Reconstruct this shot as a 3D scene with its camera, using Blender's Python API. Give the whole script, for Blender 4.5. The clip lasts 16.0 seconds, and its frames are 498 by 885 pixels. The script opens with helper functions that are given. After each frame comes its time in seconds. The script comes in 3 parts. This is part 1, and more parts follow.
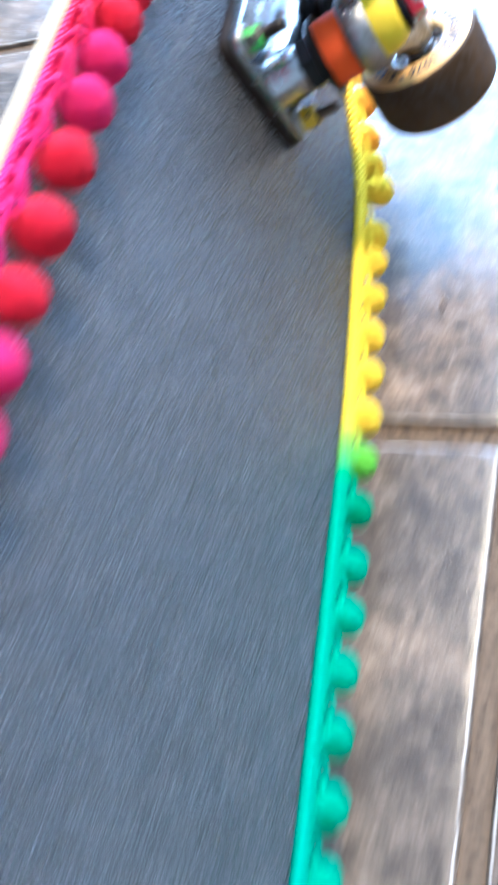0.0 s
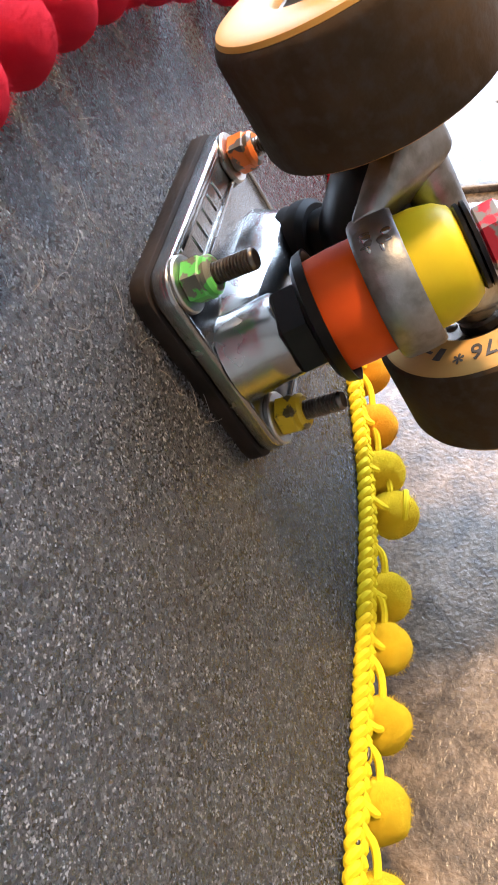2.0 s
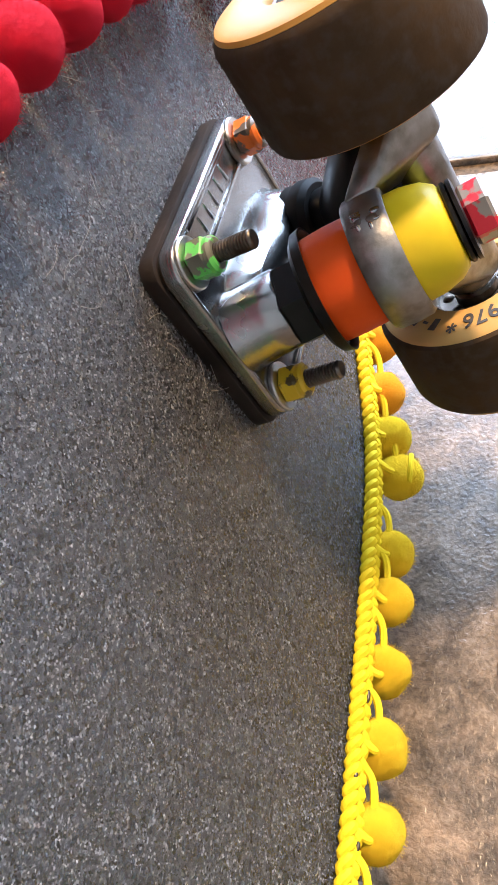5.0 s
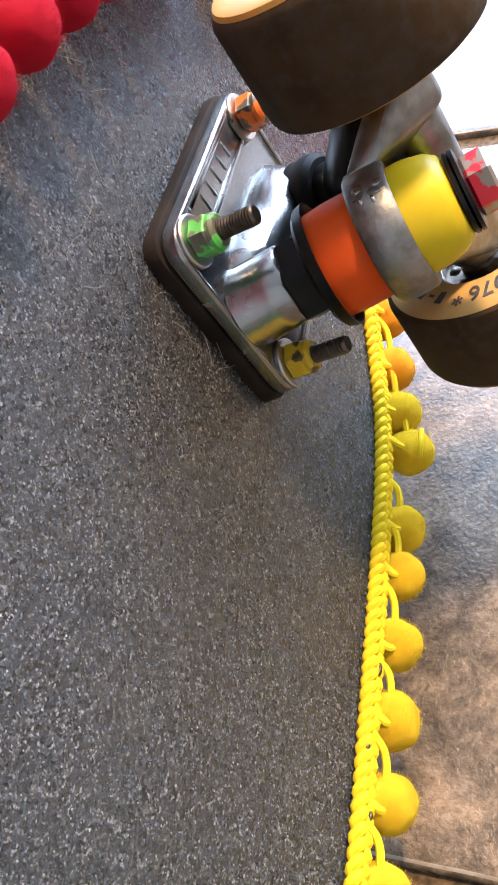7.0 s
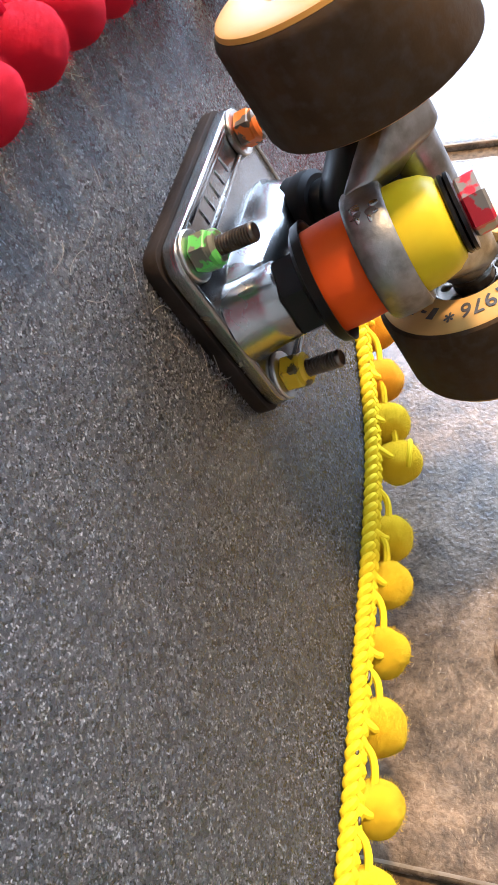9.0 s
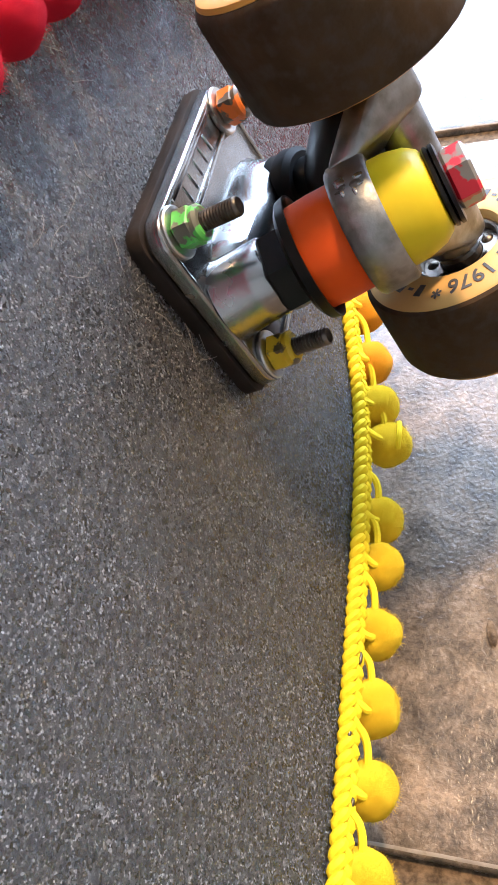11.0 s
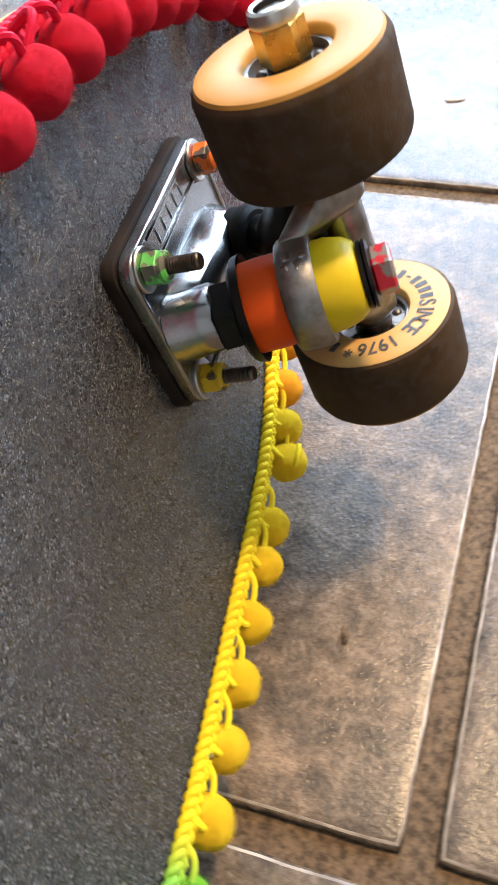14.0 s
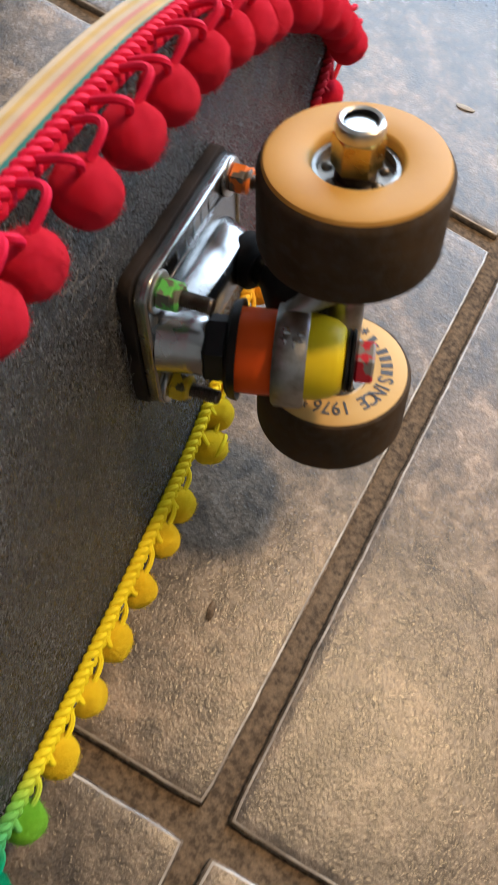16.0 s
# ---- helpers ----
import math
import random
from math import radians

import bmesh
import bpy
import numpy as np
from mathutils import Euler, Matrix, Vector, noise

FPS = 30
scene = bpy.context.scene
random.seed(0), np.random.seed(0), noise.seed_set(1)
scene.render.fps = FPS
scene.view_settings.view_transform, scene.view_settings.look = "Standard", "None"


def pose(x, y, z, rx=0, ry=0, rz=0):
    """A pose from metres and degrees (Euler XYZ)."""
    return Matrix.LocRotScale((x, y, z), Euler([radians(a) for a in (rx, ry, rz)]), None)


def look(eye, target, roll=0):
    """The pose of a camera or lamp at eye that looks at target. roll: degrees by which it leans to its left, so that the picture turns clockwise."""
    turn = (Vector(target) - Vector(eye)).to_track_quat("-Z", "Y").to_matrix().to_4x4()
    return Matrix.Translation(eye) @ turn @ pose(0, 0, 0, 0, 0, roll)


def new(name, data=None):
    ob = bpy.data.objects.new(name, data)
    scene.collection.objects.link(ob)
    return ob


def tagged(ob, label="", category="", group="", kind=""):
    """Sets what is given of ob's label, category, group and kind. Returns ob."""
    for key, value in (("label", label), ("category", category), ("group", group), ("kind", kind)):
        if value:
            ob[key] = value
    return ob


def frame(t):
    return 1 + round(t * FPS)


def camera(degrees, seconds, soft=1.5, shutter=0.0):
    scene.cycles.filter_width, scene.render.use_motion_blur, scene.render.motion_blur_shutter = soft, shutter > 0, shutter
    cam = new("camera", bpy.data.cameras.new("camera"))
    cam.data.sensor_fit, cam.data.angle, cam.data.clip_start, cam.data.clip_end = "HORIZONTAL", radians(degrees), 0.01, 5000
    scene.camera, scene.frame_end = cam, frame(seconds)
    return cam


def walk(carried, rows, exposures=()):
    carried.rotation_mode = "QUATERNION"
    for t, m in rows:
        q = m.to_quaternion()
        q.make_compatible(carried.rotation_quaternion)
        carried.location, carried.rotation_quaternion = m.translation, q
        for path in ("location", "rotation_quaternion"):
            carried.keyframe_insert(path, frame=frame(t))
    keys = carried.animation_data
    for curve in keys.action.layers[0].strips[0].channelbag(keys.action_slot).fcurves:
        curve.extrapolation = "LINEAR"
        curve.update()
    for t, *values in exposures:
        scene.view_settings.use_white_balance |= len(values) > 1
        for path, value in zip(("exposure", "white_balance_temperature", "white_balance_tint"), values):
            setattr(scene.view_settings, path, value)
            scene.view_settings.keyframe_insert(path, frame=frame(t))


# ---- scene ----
# the camera and its walk: seconds, eye, target, roll
PATH = [
    (0, (0.0951, -0.3150, 0.3249), (-0.0145, -0.1759, 0.0827), -34.13),
    (0.2, (0.0627, -0.2445, 0.3043), (-0.0169, -0.1047, 0.0510), -25.02),
    (0.4, (0.0587, -0.2371, 0.2806), (-0.0293, -0.0711, 0.0467), -24.33),
    (0.5, (0.0644, -0.2345, 0.2780), (-0.0257, -0.0613, 0.0502), -24.45),
    (1, (0.0521, -0.1884, 0.2471), (-0.0381, 0.0099, 0.0408), -23.33),
    (1.5, (0.0549, -0.1745, 0.2394), (-0.0369, 0.0250, 0.0350), -21.86),
    (2, (0.0435, -0.1617, 0.2317), (-0.0494, 0.0313, 0.0216), -21.03),
    (2.5, (0.0453, -0.1637, 0.2340), (-0.0452, 0.0275, 0.0213), -20.67),
    (3, (0.0431, -0.1603, 0.2377), (-0.0451, 0.0254, 0.0193), -19.76),
    (3.5, (0.0474, -0.1651, 0.2350), (-0.0469, 0.0231, 0.0212), -21.16),
    (6, (0.0589, -0.1710, 0.2419), (-0.0514, 0.0058, 0.0262), -26.40),
    (6.5, (0.0601, -0.1700, 0.2407), (-0.0533, 0.0043, 0.0245), -27.27),
    (7, (0.0596, -0.1717, 0.2385), (-0.0537, 0.0046, 0.0238), -27.61),
    (7.5, (0.0598, -0.1728, 0.2380), (-0.0535, 0.0025, 0.0225), -27.61),
    (8, (0.0615, -0.1730, 0.2421), (-0.0479, 0.0041, 0.0261), -26.35),
    (8.5, (0.0579, -0.1726, 0.2414), (-0.0493, 0.0047, 0.0245), -26.10),
    (9, (0.0576, -0.1723, 0.2442), (-0.0491, 0.0051, 0.0272), -25.70),
    (11.5, (0.0573, -0.1750, 0.2372), (-0.0462, 0.0033, 0.0192), -26.05),
    (12, (0.0568, -0.1744, 0.2361), (-0.0476, 0.0039, 0.0185), -26.36),
    (12.5, (0.0561, -0.1728, 0.2364), (-0.0482, 0.0032, 0.0170), -26.55),
    (13, (0.0589, -0.1730, 0.2387), (-0.0425, 0.0011, 0.0164), -26.11),
    (13.5, (0.0686, -0.1774, 0.2518), (-0.0259, -0.0062, 0.0242), -22.71),
    (14, (0.0623, -0.1889, 0.2796), (-0.0061, -0.0131, 0.0464), -9.64),
    (14.5, (0.0606, -0.1929, 0.2940), (0.0117, -0.0248, 0.0504), 3.21),
    (15, (0.0648, -0.1981, 0.3156), (0.0331, -0.0291, 0.0698), 9.67),
    (15.5, (0.0527, -0.1923, 0.3284), (0.0318, -0.0342, 0.0743), 15.20),
    (16, (0.0222, -0.1655, 0.3306), (0.0180, -0.0187, 0.0690), 25.58),
]
cam = camera(32.33, 16.0, soft=1.5, shutter=0.55)
walk(cam, [(t, look(eye, target, roll)) for t, eye, target, roll in PATH],
     exposures=[(0.0, 1.12, 4250, 6), (0.4, 0.42, 5780, 13), (1.2, 0.55, 5860, 13), (2.5, 0.70, 5520, 13), (13.0, 0.74, 5450, 12), (14.0, 0.3, 5600, 10), (14.5, 0.05, 6000, 10), (15.2, -0.15, 6350, 10), (16.0, -0.5, 5780, 9)])

# ---- world and light ----
world = bpy.data.worlds.new("sky")
scene.world = world
world.use_nodes = True
wn = world.node_tree.nodes
sky = wn.new("ShaderNodeTexSky")
sky.sky_type, sky.sun_disc = "NISHITA", False
sky.sun_elevation, sky.sun_rotation = radians(40), radians(10)
world.node_tree.links.new(sky.outputs[0], wn["Background"].inputs[0])
wn["Background"].inputs[1].default_value = 0.12


def area_lamp(name, m, sx, sy, watts, colour):
    data = bpy.data.lights.new(name, "AREA")
    data.shape, data.size, data.size_y, data.energy, data.color = "RECTANGLE", sx, sy, watts, colour
    ob = new(name, data)
    ob.matrix_world = m
    return ob


WIN_Y = 2.2
LAMP_X, LAMP_Y = 0.70, 0.64
area_lamp("window_daylight", pose(0.3, WIN_Y + 0.02, 1.5, 90, 0, 180), 3.14, 1.66, 210, (0.74, 0.87, 1.0))
warm = bpy.data.lights.new("ceiling_bulb", "SPOT")
warm.energy, warm.color, warm.shadow_soft_size, warm.spot_size, warm.spot_blend = 330, (1.0, 0.63, 0.29), 0.17, radians(120), 0.6
warm_ob = new("ceiling_bulb", warm)
warm_ob.location = (LAMP_X, LAMP_Y, 2.36)


# ---- materials ----
def material(name, c1, c2, scale=40, rough=(0.4, 0.6), metal=0.0, bump=0.0, bscale=300, detail=6.0, spec=0.5, c3=None, scale3=8.0, sheen=0.0, coat=0.0, ramp=(0.35, 0.65)):
    """Two-scale noise material in object space."""
    m = bpy.data.materials.new(name)
    m.use_nodes = True
    nt = m.node_tree
    b = nt.nodes["Principled BSDF"]
    tc = nt.nodes.new("ShaderNodeTexCoord")
    n1 = nt.nodes.new("ShaderNodeTexNoise")
    n1.inputs["Scale"].default_value, n1.inputs["Detail"].default_value = scale, detail
    nt.links.new(tc.outputs["Object"], n1.inputs["Vector"])
    r = nt.nodes.new("ShaderNodeValToRGB")
    r.color_ramp.elements[0].color, r.color_ramp.elements[1].color = (*c1, 1), (*c2, 1)
    r.color_ramp.elements[0].position, r.color_ramp.elements[1].position = ramp
    nt.links.new(n1.outputs[0], r.inputs[0])
    out = r.outputs[0]
    if c3:
        n3 = nt.nodes.new("ShaderNodeTexNoise")
        n3.inputs["Scale"].default_value, n3.inputs["Detail"].default_value = scale3, 8.0
        nt.links.new(tc.outputs["Object"], n3.inputs["Vector"])
        r3 = nt.nodes.new("ShaderNodeValToRGB")
        r3.color_ramp.elements[0].position, r3.color_ramp.elements[1].position = 0.45, 0.7
        nt.links.new(n3.outputs[0], r3.inputs[0])
        mx = nt.nodes.new("ShaderNodeMix")
        mx.data_type = "RGBA"
        nt.links.new(r3.outputs[0], mx.inputs[0])
        nt.links.new(out, mx.inputs[6])
        mx.inputs[7].default_value = (*c3, 1)
        out = mx.outputs[2]
    nt.links.new(out, b.inputs["Base Color"])
    mr = nt.nodes.new("ShaderNodeMapRange")
    mr.inputs[3].default_value, mr.inputs[4].default_value = rough
    nt.links.new(n1.outputs[0], mr.inputs[0])
    nt.links.new(mr.outputs[0], b.inputs["Roughness"])
    b.inputs["Metallic"].default_value = metal
    b.inputs["Specular IOR Level"].default_value = spec
    b.inputs["Sheen Weight"].default_value = sheen
    b.inputs["Sheen Tint"].default_value = (*[min(1.0, v * 1.3 + 0.06) for v in c2], 1)
    b.inputs["Sheen Roughness"].default_value = 0.5
    b.inputs["Coat Weight"].default_value = coat
    if bump:
        n2 = nt.nodes.new("ShaderNodeTexNoise")
        n2.inputs["Scale"].default_value, n2.inputs["Detail"].default_value = bscale, 4.0
        nt.links.new(tc.outputs["Object"], n2.inputs["Vector"])
        bp = nt.nodes.new("ShaderNodeBump")
        bp.inputs["Strength"].default_value, bp.inputs["Distance"].default_value = bump, 0.3 / bscale
        nt.links.new(n2.outputs[0], bp.inputs["Height"])
        nt.links.new(bp.outputs[0], b.inputs["Normal"])
    return m


def grip_material():
    """Black silicon-carbide grit: coarse grains, with glints painted on a few."""
    m = bpy.data.materials.new("griptape")
    m.use_nodes = True
    nt = m.node_tree
    b = nt.nodes["Principled BSDF"]
    tc = nt.nodes.new("ShaderNodeTexCoord")
    v = nt.nodes.new("ShaderNodeTexVoronoi")
    v.inputs["Scale"].default_value = 1650
    nt.links.new(tc.outputs["Object"], v.inputs["Vector"])
    sep = nt.nodes.new("ShaderNodeSeparateColor")
    nt.links.new(v.outputs["Color"], sep.inputs[0])
    grain = nt.nodes.new("ShaderNodeTexNoise")
    grain.inputs["Scale"].default_value, grain.inputs["Detail"].default_value, grain.inputs["Roughness"].default_value = 1250, 4, 0.7
    nt.links.new(tc.outputs["Object"], grain.inputs["Vector"])
    def grit(source):
        """Most grains dark, a few pale: glints put into the base colour."""
        k = nt.nodes.new("ShaderNodeValToRGB")
        e = k.color_ramp.elements
        e[0].position, e[0].color = 0.35, (0.003, 0.003, 0.0034, 1)
        e[1].position, e[1].color = 0.66, (0.015, 0.0155, 0.017, 1)
        for pos, val in ((0.84, 0.050), (0.93, 0.19), (1.0, 0.60)):
            e.new(pos).color = (val, val, val * 1.02, 1)
        nt.links.new(source, k.inputs[0])
        return k
    v2 = nt.nodes.new("ShaderNodeTexVoronoi")
    v2.inputs["Scale"].default_value = 2600
    nt.links.new(tc.outputs["Object"], v2.inputs["Vector"])
    sep2 = nt.nodes.new("ShaderNodeSeparateColor")
    nt.links.new(v2.outputs["Color"], sep2.inputs[0])
    coarse, small = grit(sep.outputs[0]), grit(sep2.outputs[0])
    r = nt.nodes.new("ShaderNodeMix")
    r.data_type = "RGBA"
    r.inputs[0].default_value = 0.62
    nt.links.new(coarse.outputs[0], r.inputs[6])
    nt.links.new(small.outputs[0], r.inputs[7])
    dust = nt.nodes.new("ShaderNodeTexNoise")
    dust.inputs["Scale"].default_value, dust.inputs["Detail"].default_value = 14, 7
    nt.links.new(tc.outputs["Object"], dust.inputs["Vector"])
    dr = nt.nodes.new("ShaderNodeMapRange")
    dr.inputs[1].default_value, dr.inputs[2].default_value, dr.inputs[3].default_value, dr.inputs[4].default_value = 0.4, 0.75, 0.0, 0.10
    nt.links.new(dust.outputs[0], dr.inputs[0])
    mx = nt.nodes.new("ShaderNodeMix")
    mx.data_type = "RGBA"
    nt.links.new(dr.outputs[0], mx.inputs[0])
    nt.links.new(r.outputs[2], mx.inputs[6])
    mx.inputs[7].default_value = (0.045, 0.0435, 0.042, 1)
    nt.links.new(mx.outputs[2], b.inputs["Base Color"])
    rr = nt.nodes.new("ShaderNodeMapRange")
    rr.inputs[3].default_value, rr.inputs[4].default_value = 0.42, 0.14
    nt.links.new(sep.outputs[1], rr.inputs[0])
    nt.links.new(rr.outputs[0], b.inputs["Roughness"])
    add = nt.nodes.new("ShaderNodeMath")
    nt.links.new(grain.outputs[0], add.inputs[0])
    nt.links.new(sep.outputs[2], add.inputs[1])
    bp = nt.nodes.new("ShaderNodeBump")
    b.inputs["Specular IOR Level"].default_value = 0.9
    bp.inputs["Strength"].default_value, bp.inputs["Distance"].default_value = 1.0, 0.0009
    nt.links.new(add.outputs[0], bp.inputs["Height"])
    nt.links.new(bp.outputs[0], b.inputs["Normal"])
    return m


def dyed_material(name, stops):
    """Cotton dyed in bands along the board's length; stops are (metres, colour)."""
    m = bpy.data.materials.new(name)
    m.use_nodes = True
    nt = m.node_tree
    b = nt.nodes["Principled BSDF"]
    tc = nt.nodes.new("ShaderNodeTexCoord")
    sep = nt.nodes.new("ShaderNodeSeparateXYZ")
    nt.links.new(tc.outputs["Object"], sep.inputs[0])
    mr = nt.nodes.new("ShaderNodeMapRange")
    mr.inputs[1].default_value, mr.inputs[2].default_value = -0.6, 0.25
    nt.links.new(sep.outputs[1], mr.inputs[0])
    r = nt.nodes.new("ShaderNodeValToRGB")
    e = r.color_ramp.elements
    while len(e) < len(stops):
        e.new(0.5)
    for k, (y, c) in enumerate(stops):
        e[k].position, e[k].color = (y + 0.6) / 0.85, (*c, 1)
    nt.links.new(mr.outputs[0], r.inputs[0])
    n = nt.nodes.new("ShaderNodeTexNoise")
    n.inputs["Scale"].default_value = 500
    nt.links.new(tc.outputs["Object"], n.inputs["Vector"])
    mx = nt.nodes.new("ShaderNodeMix")
    mx.data_type, mx.blend_type = "RGBA", "MULTIPLY"
    mx.inputs[0].default_value = 0.18
    nt.links.new(r.outputs[0], mx.inputs[6])
    nt.links.new(n.outputs[0], mx.inputs[7])
    nt.links.new(mx.outputs[2], b.inputs["Base Color"])
    b.inputs["Roughness"].default_value, b.inputs["Specular IOR Level"].default_value = 0.655, 0.15
    bp = nt.nodes.new("ShaderNodeBump")
    bp.inputs["Strength"].default_value, bp.inputs["Distance"].default_value = 0.5, 0.0004
    nt.links.new(n.outputs[0], bp.inputs["Height"])
    nt.links.new(bp.outputs[0], b.inputs["Normal"])
    return m


def tile_material():
    """Glazed slate-look porcelain, each tile a little different."""
    m = bpy.data.materials.new("slate_tile")
    m.use_nodes = True
    nt = m.node_tree
    b = nt.nodes["Principled BSDF"]
    tc = nt.nodes.new("ShaderNodeTexCoord")
    oi = nt.nodes.new("ShaderNodeObjectInfo")
    sh = nt.nodes.new("ShaderNodeVectorMath")
    sh.operation = "ADD"
    mul = nt.nodes.new("ShaderNodeMath")
    mul.operation = "MULTIPLY"
    mul.inputs[1].default_value = 37.0
    nt.links.new(oi.outputs["Random"], mul.inputs[0])
    nt.links.new(tc.outputs["Object"], sh.inputs[0])
    nt.links.new(mul.outputs[0], sh.inputs[1])

    def noise_tex(scale, detail, rough=0.6, dist=0.0):
        n = nt.nodes.new("ShaderNodeTexNoise")
        n.inputs["Scale"].default_value, n.inputs["Detail"].default_value, n.inputs["Roughness"].default_value, n.inputs["Distortion"].default_value = scale, detail, rough, dist
        nt.links.new(sh.outputs[0], n.inputs["Vector"])
        return n
    cloud, fine, pits = noise_tex(13, 9, 0.66, 0.8), noise_tex(105, 9, 0.74, 0.4), noise_tex(520, 3)
    r = nt.nodes.new("ShaderNodeValToRGB")
    e = r.color_ramp.elements
    e[0].position, e[0].color = 0.30, (0.050, 0.041, 0.033, 1)
    e[1].position, e[1].color = 0.72, (0.265, 0.190, 0.125, 1)
    k = e.new(0.5)
    k.color = (0.122, 0.095, 0.068, 1)
    nt.links.new(cloud.outputs[0], r.inputs[0])
    r2 = nt.nodes.new("ShaderNodeValToRGB")
    r2.color_ramp.elements[0].position, r2.color_ramp.elements[1].position = 0.38, 0.63
    r2.color_ramp.elements[0].color, r2.color_ramp.elements[1].color = (0.38, 0.37, 0.36, 1), (1.65, 1.55, 1.46, 1)
    nt.links.new(fine.outputs[0], r2.inputs[0])
    mx = nt.nodes.new("ShaderNodeMix")
    mx.data_type, mx.blend_type = "RGBA", "MULTIPLY"
    mx.inputs[0].default_value = 0.8
    nt.links.new(r.outputs[0], mx.inputs[6])
    nt.links.new(r2.outputs[0], mx.inputs[7])
    r4 = nt.nodes.new("ShaderNodeValToRGB")
    r4.color_ramp.elements[0].position, r4.color_ramp.elements[1].position = 0.36, 0.5
    r4.color_ramp.elements[0].color = (0.35, 0.33, 0.31, 1)
    nt.links.new(pits.outputs[0], r4.inputs[0])
    mx4 = nt.nodes.new("ShaderNodeMix")
    mx4.data_type, mx4.blend_type = "RGBA", "MULTIPLY"
    mx4.inputs[0].default_value = 0.5
    nt.links.new(mx.outputs[2], mx4.inputs[6])
    nt.links.new(r4.outputs[0], mx4.inputs[7])
    nt.links.new(mx4.outputs[2], b.inputs["Base Color"])
    mr = nt.nodes.new("ShaderNodeMapRange")
    b.inputs["Specular IOR Level"].default_value = 0.37
    mr.inputs[3].default_value, mr.inputs[4].default_value = 0.16, 0.36
    nt.links.new(fine.outputs[0], mr.inputs[0])
    nt.links.new(mr.outputs[0], b.inputs["Roughness"])
    crumple = noise_tex(620, 3, 0.6, 0.4)
    bp = nt.nodes.new("ShaderNodeBump")
    bp.inputs["Strength"].default_value, bp.inputs["Distance"].default_value = 0.65, 0.00038
    nt.links.new(crumple.outputs[0], bp.inputs["Height"])
    nt.links.new(bp.outputs[0], b.inputs["Normal"])
    return m


GRIP = grip_material()
TILE = tile_material()
# pale tile rim: the edge highlight, painted as a lighter colour
EDGE_GLINT = material("tile_edge_highlight", (0.26, 0.215, 0.17), (0.50, 0.44, 0.36), 90, (0.2, 0.36), bump=0.2, bscale=500, c3=(0.2, 0.16, 0.12), scale3=25)
GROUT = material("sanded_grout", (0.055, 0.036, 0.020), (0.165, 0.112, 0.065), 420, (0.75, 0.95), bump=0.8, bscale=900, spec=0.2)
ALU = material("cast_aluminium", (0.25, 0.243, 0.235), (0.37, 0.362, 0.35), 90, (0.17, 0.33), metal=1.0, bump=0.06, bscale=350)
CAST = material("weathered_hanger_metal", (0.24, 0.23, 0.215), (0.38, 0.37, 0.355), 130, (0.32, 0.52), metal=1.0, bump=0.25, bscale=700, c3=(0.17, 0.155, 0.13), scale3=160)
STEEL = material("zinc_steel", (0.50, 0.49, 0.46), (0.66, 0.64, 0.60), 200, (0.22, 0.4), metal=1.0)
DARKSTEEL = material("oiled_dark_steel", (0.10, 0.085, 0.07), (0.2, 0.17, 0.14), 300, (0.3, 0.5), metal=1.0, bump=0.1, bscale=900)
# black collar and washers; also the painted shade below the hanger
BLACKOX_AND_SHADE = material("black_oxide_steel_and_shade", (0.004, 0.004, 0.004), (0.012, 0.011, 0.010), 120, (0.26, 0.45), spec=0.22)
GOLD = material("yellow_zinc_nut", (0.46, 0.30, 0.07), (0.62, 0.44, 0.13), 150, (0.2, 0.38), metal=1.0)
RISER = material("dark_rubber_riser", (0.012, 0.009, 0.007), (0.028, 0.021, 0.017), 90, (0.6, 0.85), bump=0.35, bscale=800, spec=0.16)
TREAD = material("worn_brown_tread", (0.040, 0.025, 0.013), (0.074, 0.046, 0.024), 55, (0.65, 0.85), bump=0.3, bscale=900, c3=(0.062, 0.046, 0.033), scale3=300, spec=0.08)
AMBER = material("amber_urethane", (0.45, 0.225, 0.036), (0.54, 0.285, 0.055), 25, (0.45, 0.6), bump=0.05, bscale=500, spec=0.3)
CREAM = material("cream_urethane", (0.49, 0.29, 0.080), (0.58, 0.355, 0.115), 25, (0.45, 0.6), bump=0.05, bscale=500, spec=0.3)
INK = material("faded_black_print", (0.03, 0.028, 0.03), (0.08, 0.075, 0.075), 400, (0.5, 0.7))
ORANGE = material("orange_urethane", (0.64, 0.070, 0.001), (0.74, 0.090, 0.002), 60, (0.4, 0.55), bump=0.08, bscale=400, spec=0.16)
YELLOW = material("yellow_urethane", (0.62, 0.46, 0.001), (0.70, 0.54, 0.003), 60, (0.38, 0.5), bump=0.06, bscale=400, spec=0.18)
RUBBER = material("black_rubber", (0.005, 0.005, 0.005), (0.014, 0.013, 0.012), 80, (0.5, 0.7), spec=0.14)
REDPAINT = material("chipped_red_paint", (0.20, 0.185, 0.165), (0.45, 0.006, 0.018), 130, (0.35, 0.5), ramp=(0.47, 0.5))
GREENPAINT = material("chipped_green_paint", (0.15, 0.15, 0.11), (0.13, 0.52, 0.09), 300, (0.3, 0.5), ramp=(0.46, 0.5))
YELPAINT = material("chipped_yellow_paint", (0.09, 0.07, 0.03), (0.62, 0.42, 0.01), 280, (0.3, 0.5), ramp=(0.42, 0.47))
ORAPAINT = material("chipped_orange_paint", (0.10, 0.08, 0.06), (0.72, 0.16, 0.01), 240, (0.3, 0.5), ramp=(0.47, 0.5))
